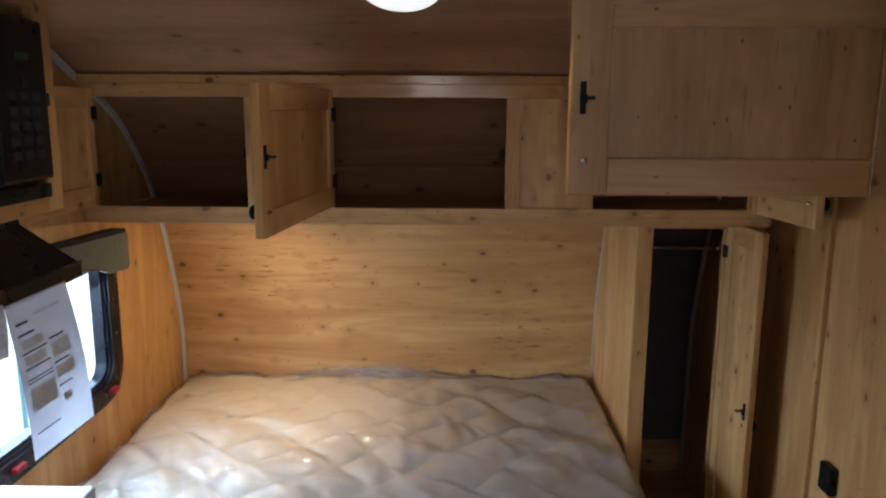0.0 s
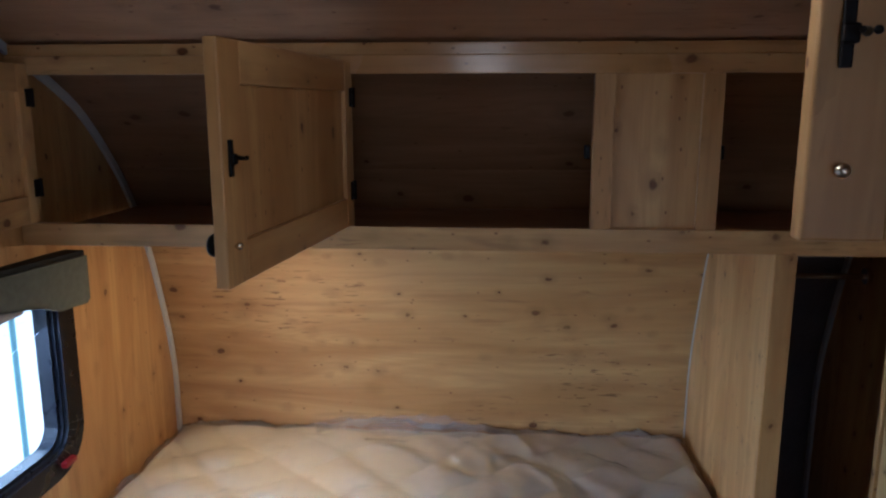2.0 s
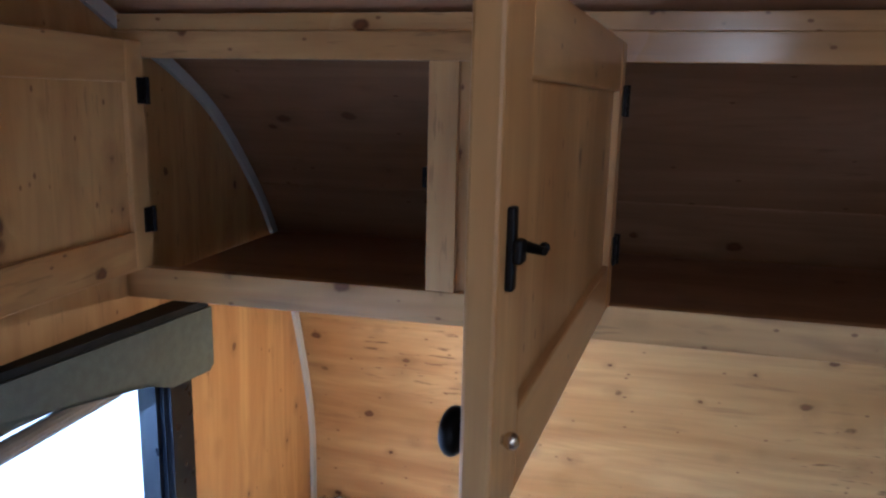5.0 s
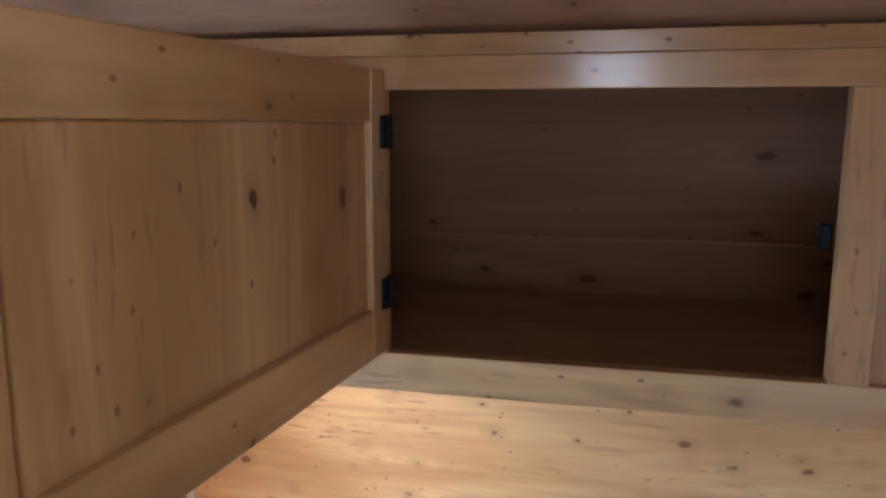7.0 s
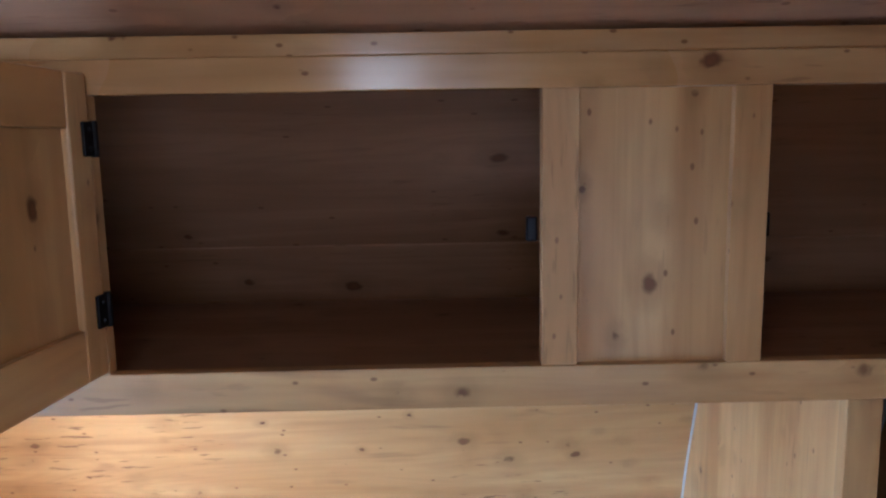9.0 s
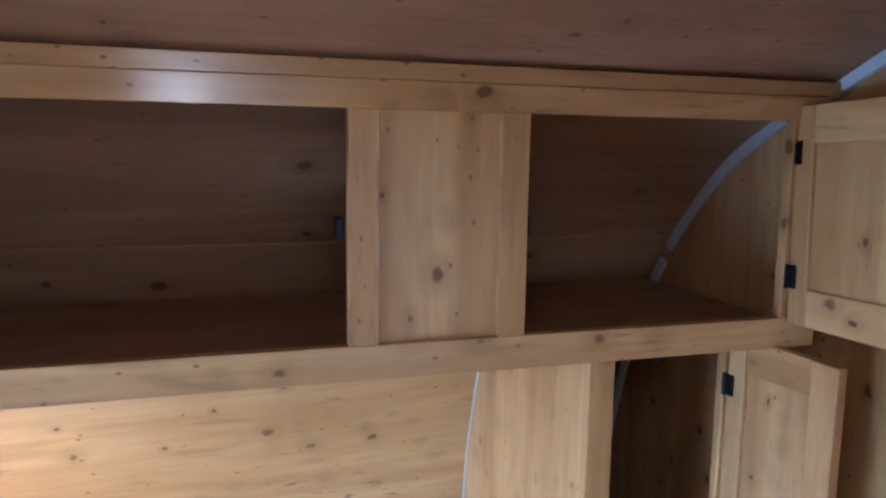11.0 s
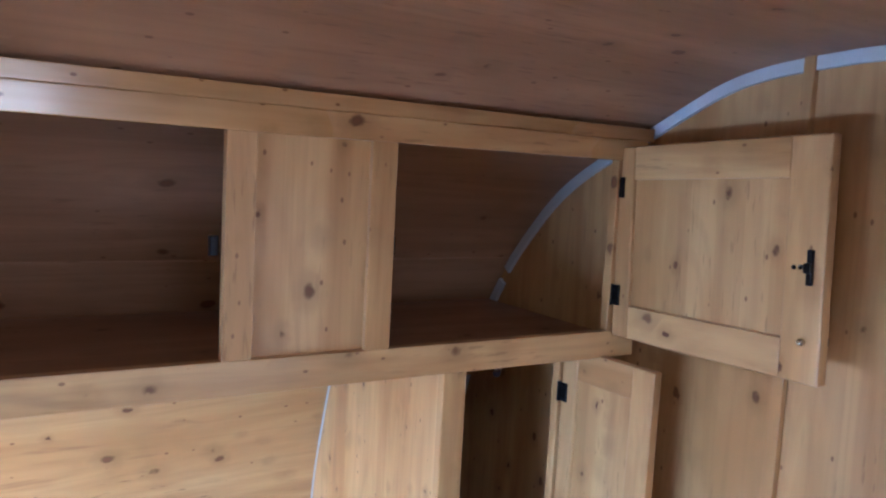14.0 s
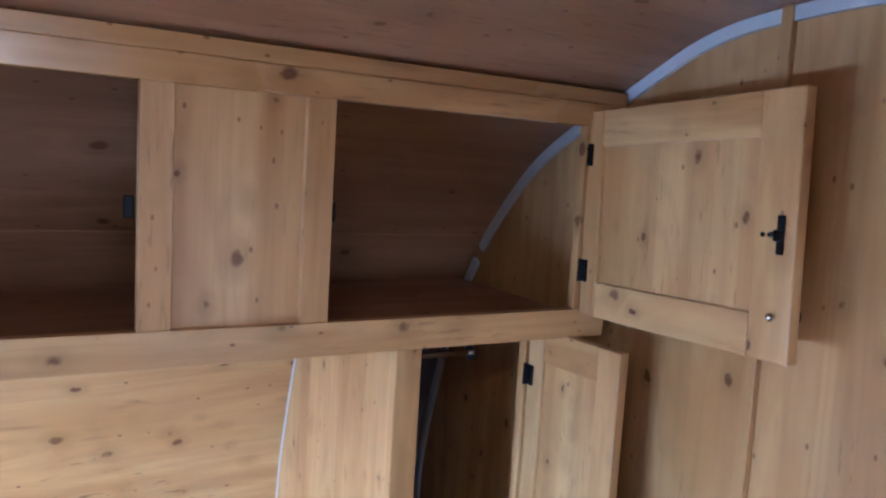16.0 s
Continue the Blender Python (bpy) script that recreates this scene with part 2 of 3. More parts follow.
# ---- structure ----
cut = next(i for i, (y, z) in enumerate(CURVE) if z > 1.345)
lap = next(i for i, (y, z) in enumerate(CURVE) if z > 1.444)
structure("wall_end", shell(CURVE[:cut + 1], 0.04, LEFT, RIGHT), PINE_END, "curved end wall of varnished knotty pine", "wall", True)
# the cut lies low, so the cabinet's back gets its shade from this colour
structure("ceiling", shell(CURVE[cut:], 0.04, LEFT, RIGHT), PINE_ROOF_SHADE, "low curved ceiling of varnished knotty pine", "ceiling", True)
structure("floor", box(LEFT - 0.1, RIGHT + 0.1, FRONT - 0.1, 2.6, -0.06, 0.0), FLOOR, "brown vinyl floor of a travel trailer", "floor")
bm = bmesh.new()
for x0, x1, z0, z1 in ((LEFT, -0.40, 0.0, 1.90), (0.40, RIGHT, 0.0, 1.90), (-0.40, 0.40, 0.0, 1.20), (-0.40, 0.40, 1.73, 1.90)):
    box(x0, x1, FRONT - 0.06, FRONT, z0, z1, bm=bm)
structure("wall_front", bm, PINE_X, "knotty pine wall behind the walk", "wall")
rear = tagged(new("window_2"), "black-framed window in the rear wall", "window", kind="structure")
for x0, x1, z0, z1 in ((-0.43, -0.37, 1.17, 1.76), (0.37, 0.43, 1.17, 1.76), (-0.37, 0.37, 1.17, 1.23), (-0.37, 0.37, 1.70, 1.76)):
    part("window_frame", box(x0, x1, FRONT - 0.02, FRONT + 0.014, z0, z1, 0.004), RUBBER, rear)


def holed_wall(name, x0, x1, holes, label):
    """A side wall with rectangular openings: y0, y1, z0, z1."""
    bm = bmesh.new()
    y = FRONT - 0.1
    for y0, y1, z0, z1 in holes:
        box(x0, x1, y, y0, 0, 1.95, bm=bm)
        if z0 > 0:
            box(x0, x1, y0, y1, 0, z0, bm=bm)
        box(x0, x1, y0, y1, z1, 1.95, bm=bm)
        y = y1
    box(x0, x1, y, 2.6, 0, 1.95, bm=bm)
    return structure(name, bm, PINE_SIDE, label, "wall")


WIN = (0.78, 1.866, 0.815, 1.265)
holed_wall("wall_left", LEFT - 0.05, LEFT, [WIN], "side wall of upright knotty pine beside the bed")
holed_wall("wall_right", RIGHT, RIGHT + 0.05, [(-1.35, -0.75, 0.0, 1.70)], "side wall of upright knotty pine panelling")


def arc_trim(name, x0, x1, line, label):
    """White bead that follows the joint of a side wall and the curved shell."""
    return structure(name, extruded(line + offset_curve(line, -0.020)[::-1], x0, x1), WHITE_TRIM, label, "trim")


INSIDE = offset_curve(CURVE, -0.001)
arc_trim("trim_left", LEFT + 0.001, LEFT + 0.009, offset_curve(CURVE, -0.008), "thin white vinyl bead along the curved wall joint")
joint = next(i for i, (y, z) in enumerate(INSIDE) if z > 1.418)
arc_trim("trim_right", RIGHT - 0.009, RIGHT - 0.001, INSIDE[joint:], "white vinyl bead along the curved ceiling joint")
arc_trim("trim_right_lower", RIGHT - 0.010, RIGHT - 0.001, offset_curve(INSIDE, -0.004)[:joint], "lower length of white vinyl bead, set a little off")
# lip of the upper curved panel where it laps the end wall
lip = offset_curve(CURVE, -0.0005)
structure("trim_lap", extruded(lip[lap - 1:lap + 1] + offset_curve(lip, -0.0035)[lap - 1:lap + 1][::-1], LEFT + 0.011, RIGHT - 0.011), PINE_ROOF_SHADE, "thin pale lap joint between two curved pine panels", "trim")

structure("trim_batten", box(RIGHT - 0.012, RIGHT - 0.0005, 1.462, 1.480, 0.0, 1.845, 0.0015), PINE_Z, "narrow pine batten over a wall panel joint", "trim")

# ---- overhead cabinet ----


def thing(name, label, category, group="", at=(0, 0, 0), turn=0.0):
    ob = new(name)
    ob.empty_display_size = 0.05
    ob.matrix_world = pose(*at, 0, 0, turn)
    return tagged(ob, label, category, group)


OPENINGS = [(-1.034, -0.604), (-0.36, 0.121), (0.368, 0.803)]
FB, FT = 1.332, 1.722
cab = thing("overhead_cabinet", "long knotty pine overhead cabinet with three open compartments", "cabinet")
part("bottom_rail", box(LEFT + 0.002, RIGHT - 0.03, FACE, FACE + 0.019, FB, SILL, 0.0015), PINE_X, cab)
part("top_rail", box(LEFT + 0.002, RIGHT - 0.03, FACE, FACE + 0.019, HEAD, FT, 0.0015), PINE_RAIL, cab)
edges = [LEFT + 0.002] + [x for o in OPENINGS for x in o] + [RIGHT - 0.03]
for a, b in ((edges[0], edges[1]), (edges[2], edges[2] + 0.04), (edges[3] - 0.04, edges[3]), (edges[4], edges[4] + 0.04), (edges[5] - 0.04, edges[5]), (edges[6], edges[7])):
    part("stile", box(a, b, FACE + 0.0004, FACE + 0.0186, SILL, HEAD, 0.001), PINE_Z, cab)
for a, b in ((edges[2] + 0.04, edges[3] - 0.04), (edges[4] + 0.04, edges[5] - 0.04)):
    part("fixed_panel", box(a - 0.004, b + 0.004, FACE + 0.011, FACE + 0.017, SILL - 0.004, HEAD + 0.004), PINE_PANEL, cab, "recessed fixed pine panel")
part("crown_strip", box(LEFT + 0.002, RIGHT - 0.012, FACE + 0.004, FACE + 0.016, FT, 1.7455, 0.0015), PINE_RAIL, cab, "narrow strip closing the gap under the ceiling")
bm = bmesh.new()
back = wall_y(1.350) + 0.014
for v in ((LEFT + 0.01, FACE + 0.02), (RIGHT - 0.01, FACE + 0.02), (RIGHT - 0.01, back), (LEFT + 0.01, back)):
    bm.verts.new((*v, 1.339))
f = bm.faces.new(bm.verts)
top = bmesh.ops.extrude_face_region(bm, geom=[f])["geom"]
for v in top:
    if isinstance(v, bmesh.types.BMVert):
        v.co.z = 1.351
# darker pine than the cabinet front: compartment shade put into the colour
part("cabinet_floor", bm, PINE_ROOF_SHADE, cab)
divide = [(y, z) for y, z in offset_curve(CURVE, -0.004) if z > 1.351 and y > FACE + 0.13]
for x in (-0.585, 0.345):
    part("divider", extruded([(FACE + 0.02, 1.352), (wall_y(1.353) - 0.004, 1.352)] + divide + [(FACE + 0.02, 1.728)], x - 0.006, x + 0.006), PINE_Y, cab)
for x in (-0.611, 0.113, 0.375):
    part("catch", box(x - 0.006, x + 0.006, FACE + 0.021, FACE + 0.034, 1.518, 1.546, 0.002), IRON, cab, "black spring catch")


def door(name, w, h, m, label, owner, side=1, latch=0.47, pin=0.17, free=0.060, slim=0.038, broad=0.057):
    """Framed pine door as a part of its cabinet: hinge at the origin, width along x, inner face towards -y for side 1."""
    t = 0.019
    ob = part(name, box(slim - 0.005, w - free + 0.005, 0.007, t - 0.008, broad - 0.005, h - broad + 0.005), PINE_PANEL, owner, label)
    ob.matrix_world = m
    for a, b in ((0, slim), (w - free, w)):
        part("stile", box(a, b, 0, t, 0, h, 0.0025), PINE_Z, ob)
    for a, b in ((0, broad), (h - broad, h)):
        part("rail", box(slim, w - free, 0.0005, t - 0.0005, a, b, 0.002), PINE_X, ob)
    y0 = 0 if side > 0 else t
    yo = t - y0
    d = -1 if side > 0 else 1
    for z in (0.22 * h, 0.79 * h) if h < 0.6 else (0.08 * h, 0.92 * h):
        bm = tube((-0.003, y0 + d * 0.003, z - 0.019), (-0.003, y0 + d * 0.003, z + 0.019), 0.004, 10)
        box(-0.003, 0.017, min(y0, y0 + d * 0.004), max(y0, y0 + d * 0.004), z - 0.018, z + 0.018, 0.001, bm)
        for k in (-0.010, 0.010):
            bmesh.ops.create_uvsphere(bm, u_segments=8, v_segments=6, radius=0.003, matrix=Matrix.Translation((0.008, y0 + d * 0.004, z + k)))
        part("hinge", bm, IRON, ob, "black iron hinge")
    lx, lz = w - 0.019, latch * h
    bm = box(lx - 0.0045, lx + 0.0045, min(y0, y0 + d * 0.005), max(y0, y0 + d * 0.005), lz - 0.024, lz + 0.024, 0.0015)
    box(lx - 0.006, lx + 0.006, min(y0 + d * 0.004, y0 + d * 0.010), max(y0 + d * 0.004, y0 + d * 0.010), lz - 0.008, lz + 0.006, 0.002, bm)
    bmesh.ops.create_cone(bm, cap_ends=True, segments=10, radius1=0.0035, radius2=0.0025, depth=0.017, matrix=Matrix.Translation((lx - 0.006, y0 + d * 0.014, lz)) @ Matrix.Rotation(radians(55 * d), 4, "Z") @ Matrix.Rotation(radians(90), 4, "Y"))
    bmesh.ops.create_uvsphere(bm, u_segments=10, v_segments=8, radius=0.0032, matrix=Matrix.Translation((lx - 0.0125, y0 + d * 0.0185, lz)))
    part("latch", bm, IRON, ob, "black iron latch")
    bm = tube((lx - 0.004, y0, pin * h), (lx - 0.004, y0 + d * 0.006, pin * h), 0.003, 12)
    bmesh.ops.create_uvsphere(bm, u_segments=12, v_segments=8, radius=0.0055, matrix=Matrix.Translation((lx - 0.004, y0 + d * 0.006, pin * h)))
    part("knob_screw", bm, BRASS, ob, "bright metal screw head", True)
    bm = tube((lx - 0.004, yo, pin * h), (lx - 0.004, yo - d * 0.010, pin * h), 0.007, 12)
    bmesh.ops.create_uvsphere(bm, u_segments=18, v_segments=12, radius=0.0155, matrix=Matrix.Translation((lx - 0.004, yo - d * 0.011, pin * h)) @ Matrix.Diagonal((1, 0.55, 1, 1)))
    part("knob", bm, IRON, ob, "round black knob", True)
    return ob


DB, DH = 1.385, 0.322
door("cabinet_door", 0.562, DH, pose(-0.376, FACE - 0.004, DB, 0, 0, 264.0), "middle pine door standing wide open", cab, -1, 0.53, 0.17, 0.064)
door("cabinet_door", 0.455, DH, pose(-1.040, FACE - 0.004, DB, 0, 0, 271), "pine door folded open against the window wall", cab, -1)
door("cabinet_door", 0.402, 0.334, pose(0.811, FACE - 0.004, 1.374, 0, 0, 267.5) @ Matrix.Rotation(radians(-2.2), 4, "Y"), "pine door open beside the bare side wall", cab, 1)

# ---- bed ----
BED_X0, BED_X1, BED_Y0, BED_Z = LEFT + 0.004, 0.518, 1.10, 0.62
platform = thing("bed_platform", "plain knotty pine bed platform under the mattress", "bed base")
part("front_board", box(BED_X0, BED_X1, BED_Y0 + 0.03, BED_Y0 + 0.05, 0.0, 0.40, 0.002), PINE_X, platform)
part("deck", box(BED_X0, BED_X1, BED_Y0 + 0.05, 2.44, 0.38, 0.40), PINE_X, platform)


def sheet(x0, x1, y0, y1, nx, ny, height):
    bm = bmesh.new()
    g = [[bm.verts.new((x0 + (x1 - x0) * i / nx, y0 + (y1 - y0) * j / ny, height(i / nx, j / ny, x0 + (x1 - x0) * i / nx, y0 + (y1 - y0) * j / ny))) for i in range(nx + 1)] for j in range(ny + 1)]
    for j in range(ny):
        for i in range(nx):
            bm.faces.new((g[j][i], g[j][i + 1], g[j + 1][i + 1], g[j + 1][i]))
    return bm


def quilt(u, v, x, y):
    """The tufted top of the mattress, with rounded edges."""
    p, q = x + 0.07 * noise.noise((x * 3, y * 3, 5)), y + 0.07 * noise.noise((x * 3, y * 3, 9))
    a = abs(math.sin((p * 0.92 + q) * 14.0)) * abs(math.sin((p * 0.92 - q) * 14.0))
    edge = min(min(u, 1 - u) * 1.58, min(v, (1 - v) * 2.2) * 1.33)
    drop = 0.035 * max(0.0, 1 - edge / 0.05) ** 2.4
    return BED_Z + 0.011 * math.sqrt(a) + 0.006 * noise.noise((x * 4, y * 4, 0)) - drop


FABRIC = plain("cream_quilted_fabric", (0.95, 0.88, 0.66), 0.75, 0.0, 0.1, 40, 0.2)
mattress = thing("mattress", "cream quilted mattress lying on the bed platform", "mattress")
part("quilted_top", sheet(BED_X0, BED_X1, BED_Y0, 2.445, 220, 190, quilt), FABRIC, mattress, "", True)
part("side_border", box(BED_X0 + 0.004, BED_X1 - 0.004, BED_Y0 + 0.004, 2.416, 0.401, BED_Z - 0.045, 0.01), FABRIC, mattress)

FILM, fn, fl, fb = nodes_of("clear_plastic_film", 0.07, 0, (0.90, 0.90, 0.93))
clear, mixer, lw = fn.new("ShaderNodeBsdfTransparent"), fn.new("ShaderNodeMixShader"), fn.new("ShaderNodeFresnel")
lw.inputs["IOR"].default_value = 1.5
haze, gloss = fn.new("ShaderNodeMixShader"), fn.new("ShaderNodeBsdfGlossy")
haze.inputs[0].default_value = 0.14
gloss.inputs["Roughness"].default_value = 0.16
fl.new(clear.outputs[0], haze.inputs[1])
fl.new(fb.outputs[0], haze.inputs[2])
fl.new(ramp(fn, fl, lw.outputs[0], 0.0, 1.0, 0.08, 0.9), mixer.inputs[0])
where, pull, wrinkle, dent = fn.new("ShaderNodeNewGeometry"), fn.new("ShaderNodeMapping"), fn.new("ShaderNodeTexNoise"), fn.new("ShaderNodeBump")
pull.inputs["Scale"].default_value, pull.inputs["Rotation"].default_value = (12, 34, 12), (0, 0, 0.6)
wrinkle.inputs["Scale"].default_value, wrinkle.inputs["Detail"].default_value, wrinkle.inputs["Distortion"].default_value = 1.0, 2.0, 0.8
dent.inputs["Strength"].default_value, dent.inputs["Distance"].default_value = 0.9, 0.012
fl.new(where.outputs["Position"], pull.inputs[0])
fl.new(pull.outputs[0], wrinkle.inputs[0])
fl.new(wrinkle.outputs[0], dent.inputs["Height"])
fl.new(dent.outputs[0], gloss.inputs["Normal"])
fl.new(haze.outputs[0], mixer.inputs[1])
fl.new(gloss.outputs[0], mixer.inputs[2])
fl.new(mixer.outputs[0], fn["Material Output"].inputs[0])


def crumple(u, v, x, y):
    """Loose film stretched over the tufts: long fine creases that cross, and a lifted edge against the wall."""
    a = max(0.0, 1 - 4.0 * abs(noise.noise((x * 2.6 + 1.3 * y, y * 2.2 - x, 3.1))))
    b = max(0.0, 1 - 3.4 * abs(noise.noise((x * 5.0 - y * 3.0, y * 4.0 + x * 2.0, 7.7))))
    d = max(0.0, 1 - 5.0 * abs(noise.noise((x * 9.0 + y * 5.0, y * 3.5 - x * 2.0, 4.4))))
    e = max(0.0, 1 - 4.0 * abs(noise.noise((x * 6.0 - y * 15.0, y * 8.0 + x * 13.0, 9.9))))
    c = noise.noise((x * 13, y * 11, 1.0))
    lift = 0.040 * max(0.0, 1 - abs(x + 0.36) / 0.30) * max(0.0, (v - 0.95) / 0.05)
    return quilt(u, v, x, y) + 0.007 + 0.011 * a ** 2 + 0.007 * b ** 2 + 0.008 * d ** 2 + 0.004 * e ** 2 + 0.002 * c + lift


film = thing("plastic_cover", "crumpled clear plastic film wrapped over the mattress", "plastic cover")
part("top_film", sheet(BED_X0, BED_X1, BED_Y0, 2.445, 220, 190, crumple), FILM, film, "", True)


def gather(u, v, x, y):
    """A loose tuft of film standing against the end wall."""
    rise = math.sin(math.pi * u) ** 0.7 * (0.040 + 0.026 * noise.noise((x * 14, 2.0, 0.5)))
    return BED_Z - 0.01 + v * (rise + 0.03) + 0.010 * noise.noise((x * 30, v * 4, 3.0))


part("gathered_edge", sheet(-0.62, -0.10, 2.375, 2.437, 60, 10, gather), FILM, film, "", True)

# ---- wardrobe ----
WX, WY, WT = 0.524, 1.848, 1.331
robe = thing("wardrobe", "narrow knotty pine wardrobe with an open empty compartment", "wardrobe")
line = [(y, z) for y, z in offset_curve(CURVE, -0.004) if z < WT]
part("side_panel", extruded([(WY + 0.019, 0.0)] + line + [(wall_y(WT) - 0.004, WT), (WY + 0.019, WT)], WX, WX + 0.016), PINE_Z, robe)
part("stile", box(WX - 0.002, WX + 0.045, WY, WY + 0.019, 0.0, WT, 0.002), PINE_Z, robe)
part("stile", box(0.778, RIGHT - 0.002, WY, WY + 0.019, 0.0, WT, 0.002), PINE_Z, robe)
part("top_rail", box(WX + 0.045, 0.778, WY, WY + 0.019, 1.312, WT, 0.001), PINE_X, robe)
part("bottom_rail", box(WX + 0.045, 0.778, WY, WY + 0.019, 0.0, 0.24, 0.001), PINE_X, robe)
part("compartment_floor", box(WX + 0.016, RIGHT - 0.002, WY + 0.02, 2.44, 0.22, 0.235), PINE_X, robe)
# added sheet before the end wall that makes the wardrobe's back darker
BACK_DARK = plain("dark_wardrobe_back", (0.105, 0.085, 0.085), 0.55, 0.0, 0.25, 14)
back_line = [(y, z) for y, z in offset_curve(CURVE, -0.006) if 0.24 < z < WT - 0.02]
part("back_sheet", extruded(back_line + offset_curve(back_line, -0.004)[::-1], WX + 0.018, RIGHT - 0.013), BACK_DARK, robe, "dark smooth back sheet")
white_edge = [(y, z) for y, z in offset_curve(CURVE, -0.002) if BED_Z - 0.1 < z < WT]
part("edge_bead", extruded(white_edge + offset_curve(white_edge, -0.0035)[::-1], WX - 0.004, WX - 0.0005), WHITE_TRIM, robe, "thin white bead")
rail = thing("hanging_rail", "slim chrome hanging rail inside the wardrobe", "rail")
part("rod", tube((WX + 0.016, 2.205, 1.191), (RIGHT - 0.003, 2.205, 1.191), 0.008), CHROME, rail, "", True)
for x, dx in ((WX + 0.017, 0.012), (RIGHT - 0.002, -0.012)):
    part("flange", tube((x, 2.205, 1.191), (x + dx, 2.205, 1.191), 0.021, 20), CHROME, rail, "", True)
door("wardrobe_door", 0.212, 1.085, pose(0.782, WY - 0.004, 0.25, 0, 0, 274.5), "tall narrow pine door standing open", robe, 1, 0.53, 0.49, 0.047)

# ---- window ----


def rounded(y0, y1, z0, z1, r, n=7):
    pts = []
    for cy, cz, a in ((y1 - r, z1 - r, 0), (y0 + r, z1 - r, 90), (y0 + r, z0 + r, 180), (y1 - r, z0 + r, 270)):
        for k in range(n + 1):
            q = radians(a + 90 * k / n)
            pts.append((cy + r * math.cos(q), cz + r * math.sin(q)))
    return pts


def ring(outer, inner, x0, x1):
    bm = bmesh.new()
    vs = [[bm.verts.new((x, y, z)) for y, z in o] for o, x in ((outer, x0), (outer, x1), (inner, x1), (inner, x0))]
    k = len(outer)
    for a in range(4):
        for i in range(k):
            j = (i + 1) % k
            bm.faces.new((vs[a][i], vs[a][j], vs[(a + 1) % 4][j], vs[(a + 1) % 4][i]))
    return bm


y0, y1, z0, z1 = WIN
window = tagged(new("window_1"), "wide black-framed trailer window over the bed", "window", kind="structure")
bm = ring(rounded(y0 - 0.04, y1 + 0.028, z0 - 0.040, z1 + 0.03, 0.115), rounded(y0 + 0.03, y1 - 0.050, z0 + 0.030, z1 - 0.03, 0.06), LEFT - 0.02, LEFT + 0.020)
bmesh.ops.bevel(bm, geom=[e for e in bm.edges if all(abs(v.co.x - LEFT - 0.020) < 1e-6 for v in e.verts)], offset=0.008, segments=3, affect="EDGES")
part("window_frame", bm, RUBBER, window, "glossy black moulded frame", True)
part("pane_gasket", ring(rounded(y0 + 0.025, y1 - 0.046, z0 + 0.026, z1 - 0.025, 0.06), rounded(y0 + 0.045, y1 - 0.060, z0 + 0.040, z1 - 0.045, 0.05), LEFT - 0.03, LEFT + 0.004), RUBBER, window)
GLASS, gn, gl, gb = nodes_of("window_glass", 0.02)
gb.inputs["Transmission Weight"].default_value, gb.inputs["IOR"].default_value = 1.0, 1.05
pane = part("pane", box(LEFT - 0.022, LEFT - 0.018, y0 + 0.02, y1 - 0.05, z0 + 0.03, z1 - 0.02), GLASS, window)
pane.visible_shadow = False
for y in (1.30, 1.80):
    part("release_latch", box(LEFT + 0.018, LEFT + 0.034, y - 0.022, y + 0.022, z0 - 0.008, z0 + 0.006, 0.003), RED, window, "red emergency release latch")
valance = thing("window_valance", "grey-green fabric window valance with a shaded gap above", "valance")
skew = pose(LEFT + 0.055, 1.902, 0.0, 0, 0, -4.5)
drop = [(0.0, 1.282), (-0.75, 1.304), (-0.75, 1.240), (-0.32, 1.230), (-0.19, 1.208), (-0.11, 1.176), (-0.012, 1.170), (0.0, 1.180)]
front = part("front", extruded(drop, -0.014, 0.0), VALANCE, valance, "stepped fabric front with a deeper end")
front.matrix_world = skew
part("end_cap", box(LEFT + 0.022, LEFT + 0.040, 1.889, 1.901, 1.176, 1.280, 0.003), VALANCE, valance)
# near-black strip added to draw the shaded gap above the valance
board = part("gap_shade", extruded([(-0.005, 1.283), (-0.75, 1.305), (-0.75, 1.317), (-0.005, 1.295)], -0.05, -0.003), plain("dark_gap_shade", (0.012, 0.012, 0.012), 0.95), valance, "dark strip in place of the shaded gap")
board.matrix_world = skew
part("rolled_shade", tube((LEFT + 0.012, 0.80, 1.205), (LEFT + 0.012, 1.70, 1.205), 0.0135), plain("grey_shade", (0.30, 0.28, 0.26), 0.8), valance, "rolled grey shade")

# ---- kitchen side ----
KX, KY1 = -0.705, 0.93
unit = thing("microwave_cabinet", "knotty pine wall cabinet that holds a microwave oven", "cabinet")
part("end_panel", box(LEFT + 0.002, KX, KY1 - 0.016, KY1, 1.485, 1.838), PINE_Z, unit)
part("end_panel", box(LEFT + 0.002, KX, 0.40, 0.416, 1.485, 1.838), PINE_Z, unit)
part("stile", box(KX, KX + 0.019, KY1 - 0.045, KY1, 1.485, 1.838, 0.002), PINE_Z, unit)
part("stile", box(KX, KX + 0.019, 0.40, 0.44, 1.485, 1.838, 0.002), PINE_Z, unit)
part("bottom_rail", box(KX, KX + 0.019, 0.44, KY1 - 0.045, 1.485, 1.510, 0.002), PINE_Y, unit)
part("top_rail", box(KX, KX + 0.019, 0.44, KY1 - 0.045, 1.805, 1.838, 0.002), PINE_Y, unit)
part("bottom_board", box(LEFT + 0.002, KX, 0.416, KY1 - 0.016, 1.485, 1.500), PINE_Y, unit)
oven = thing("microwave_oven", "black built-in microwave oven with a keypad", "microwave")
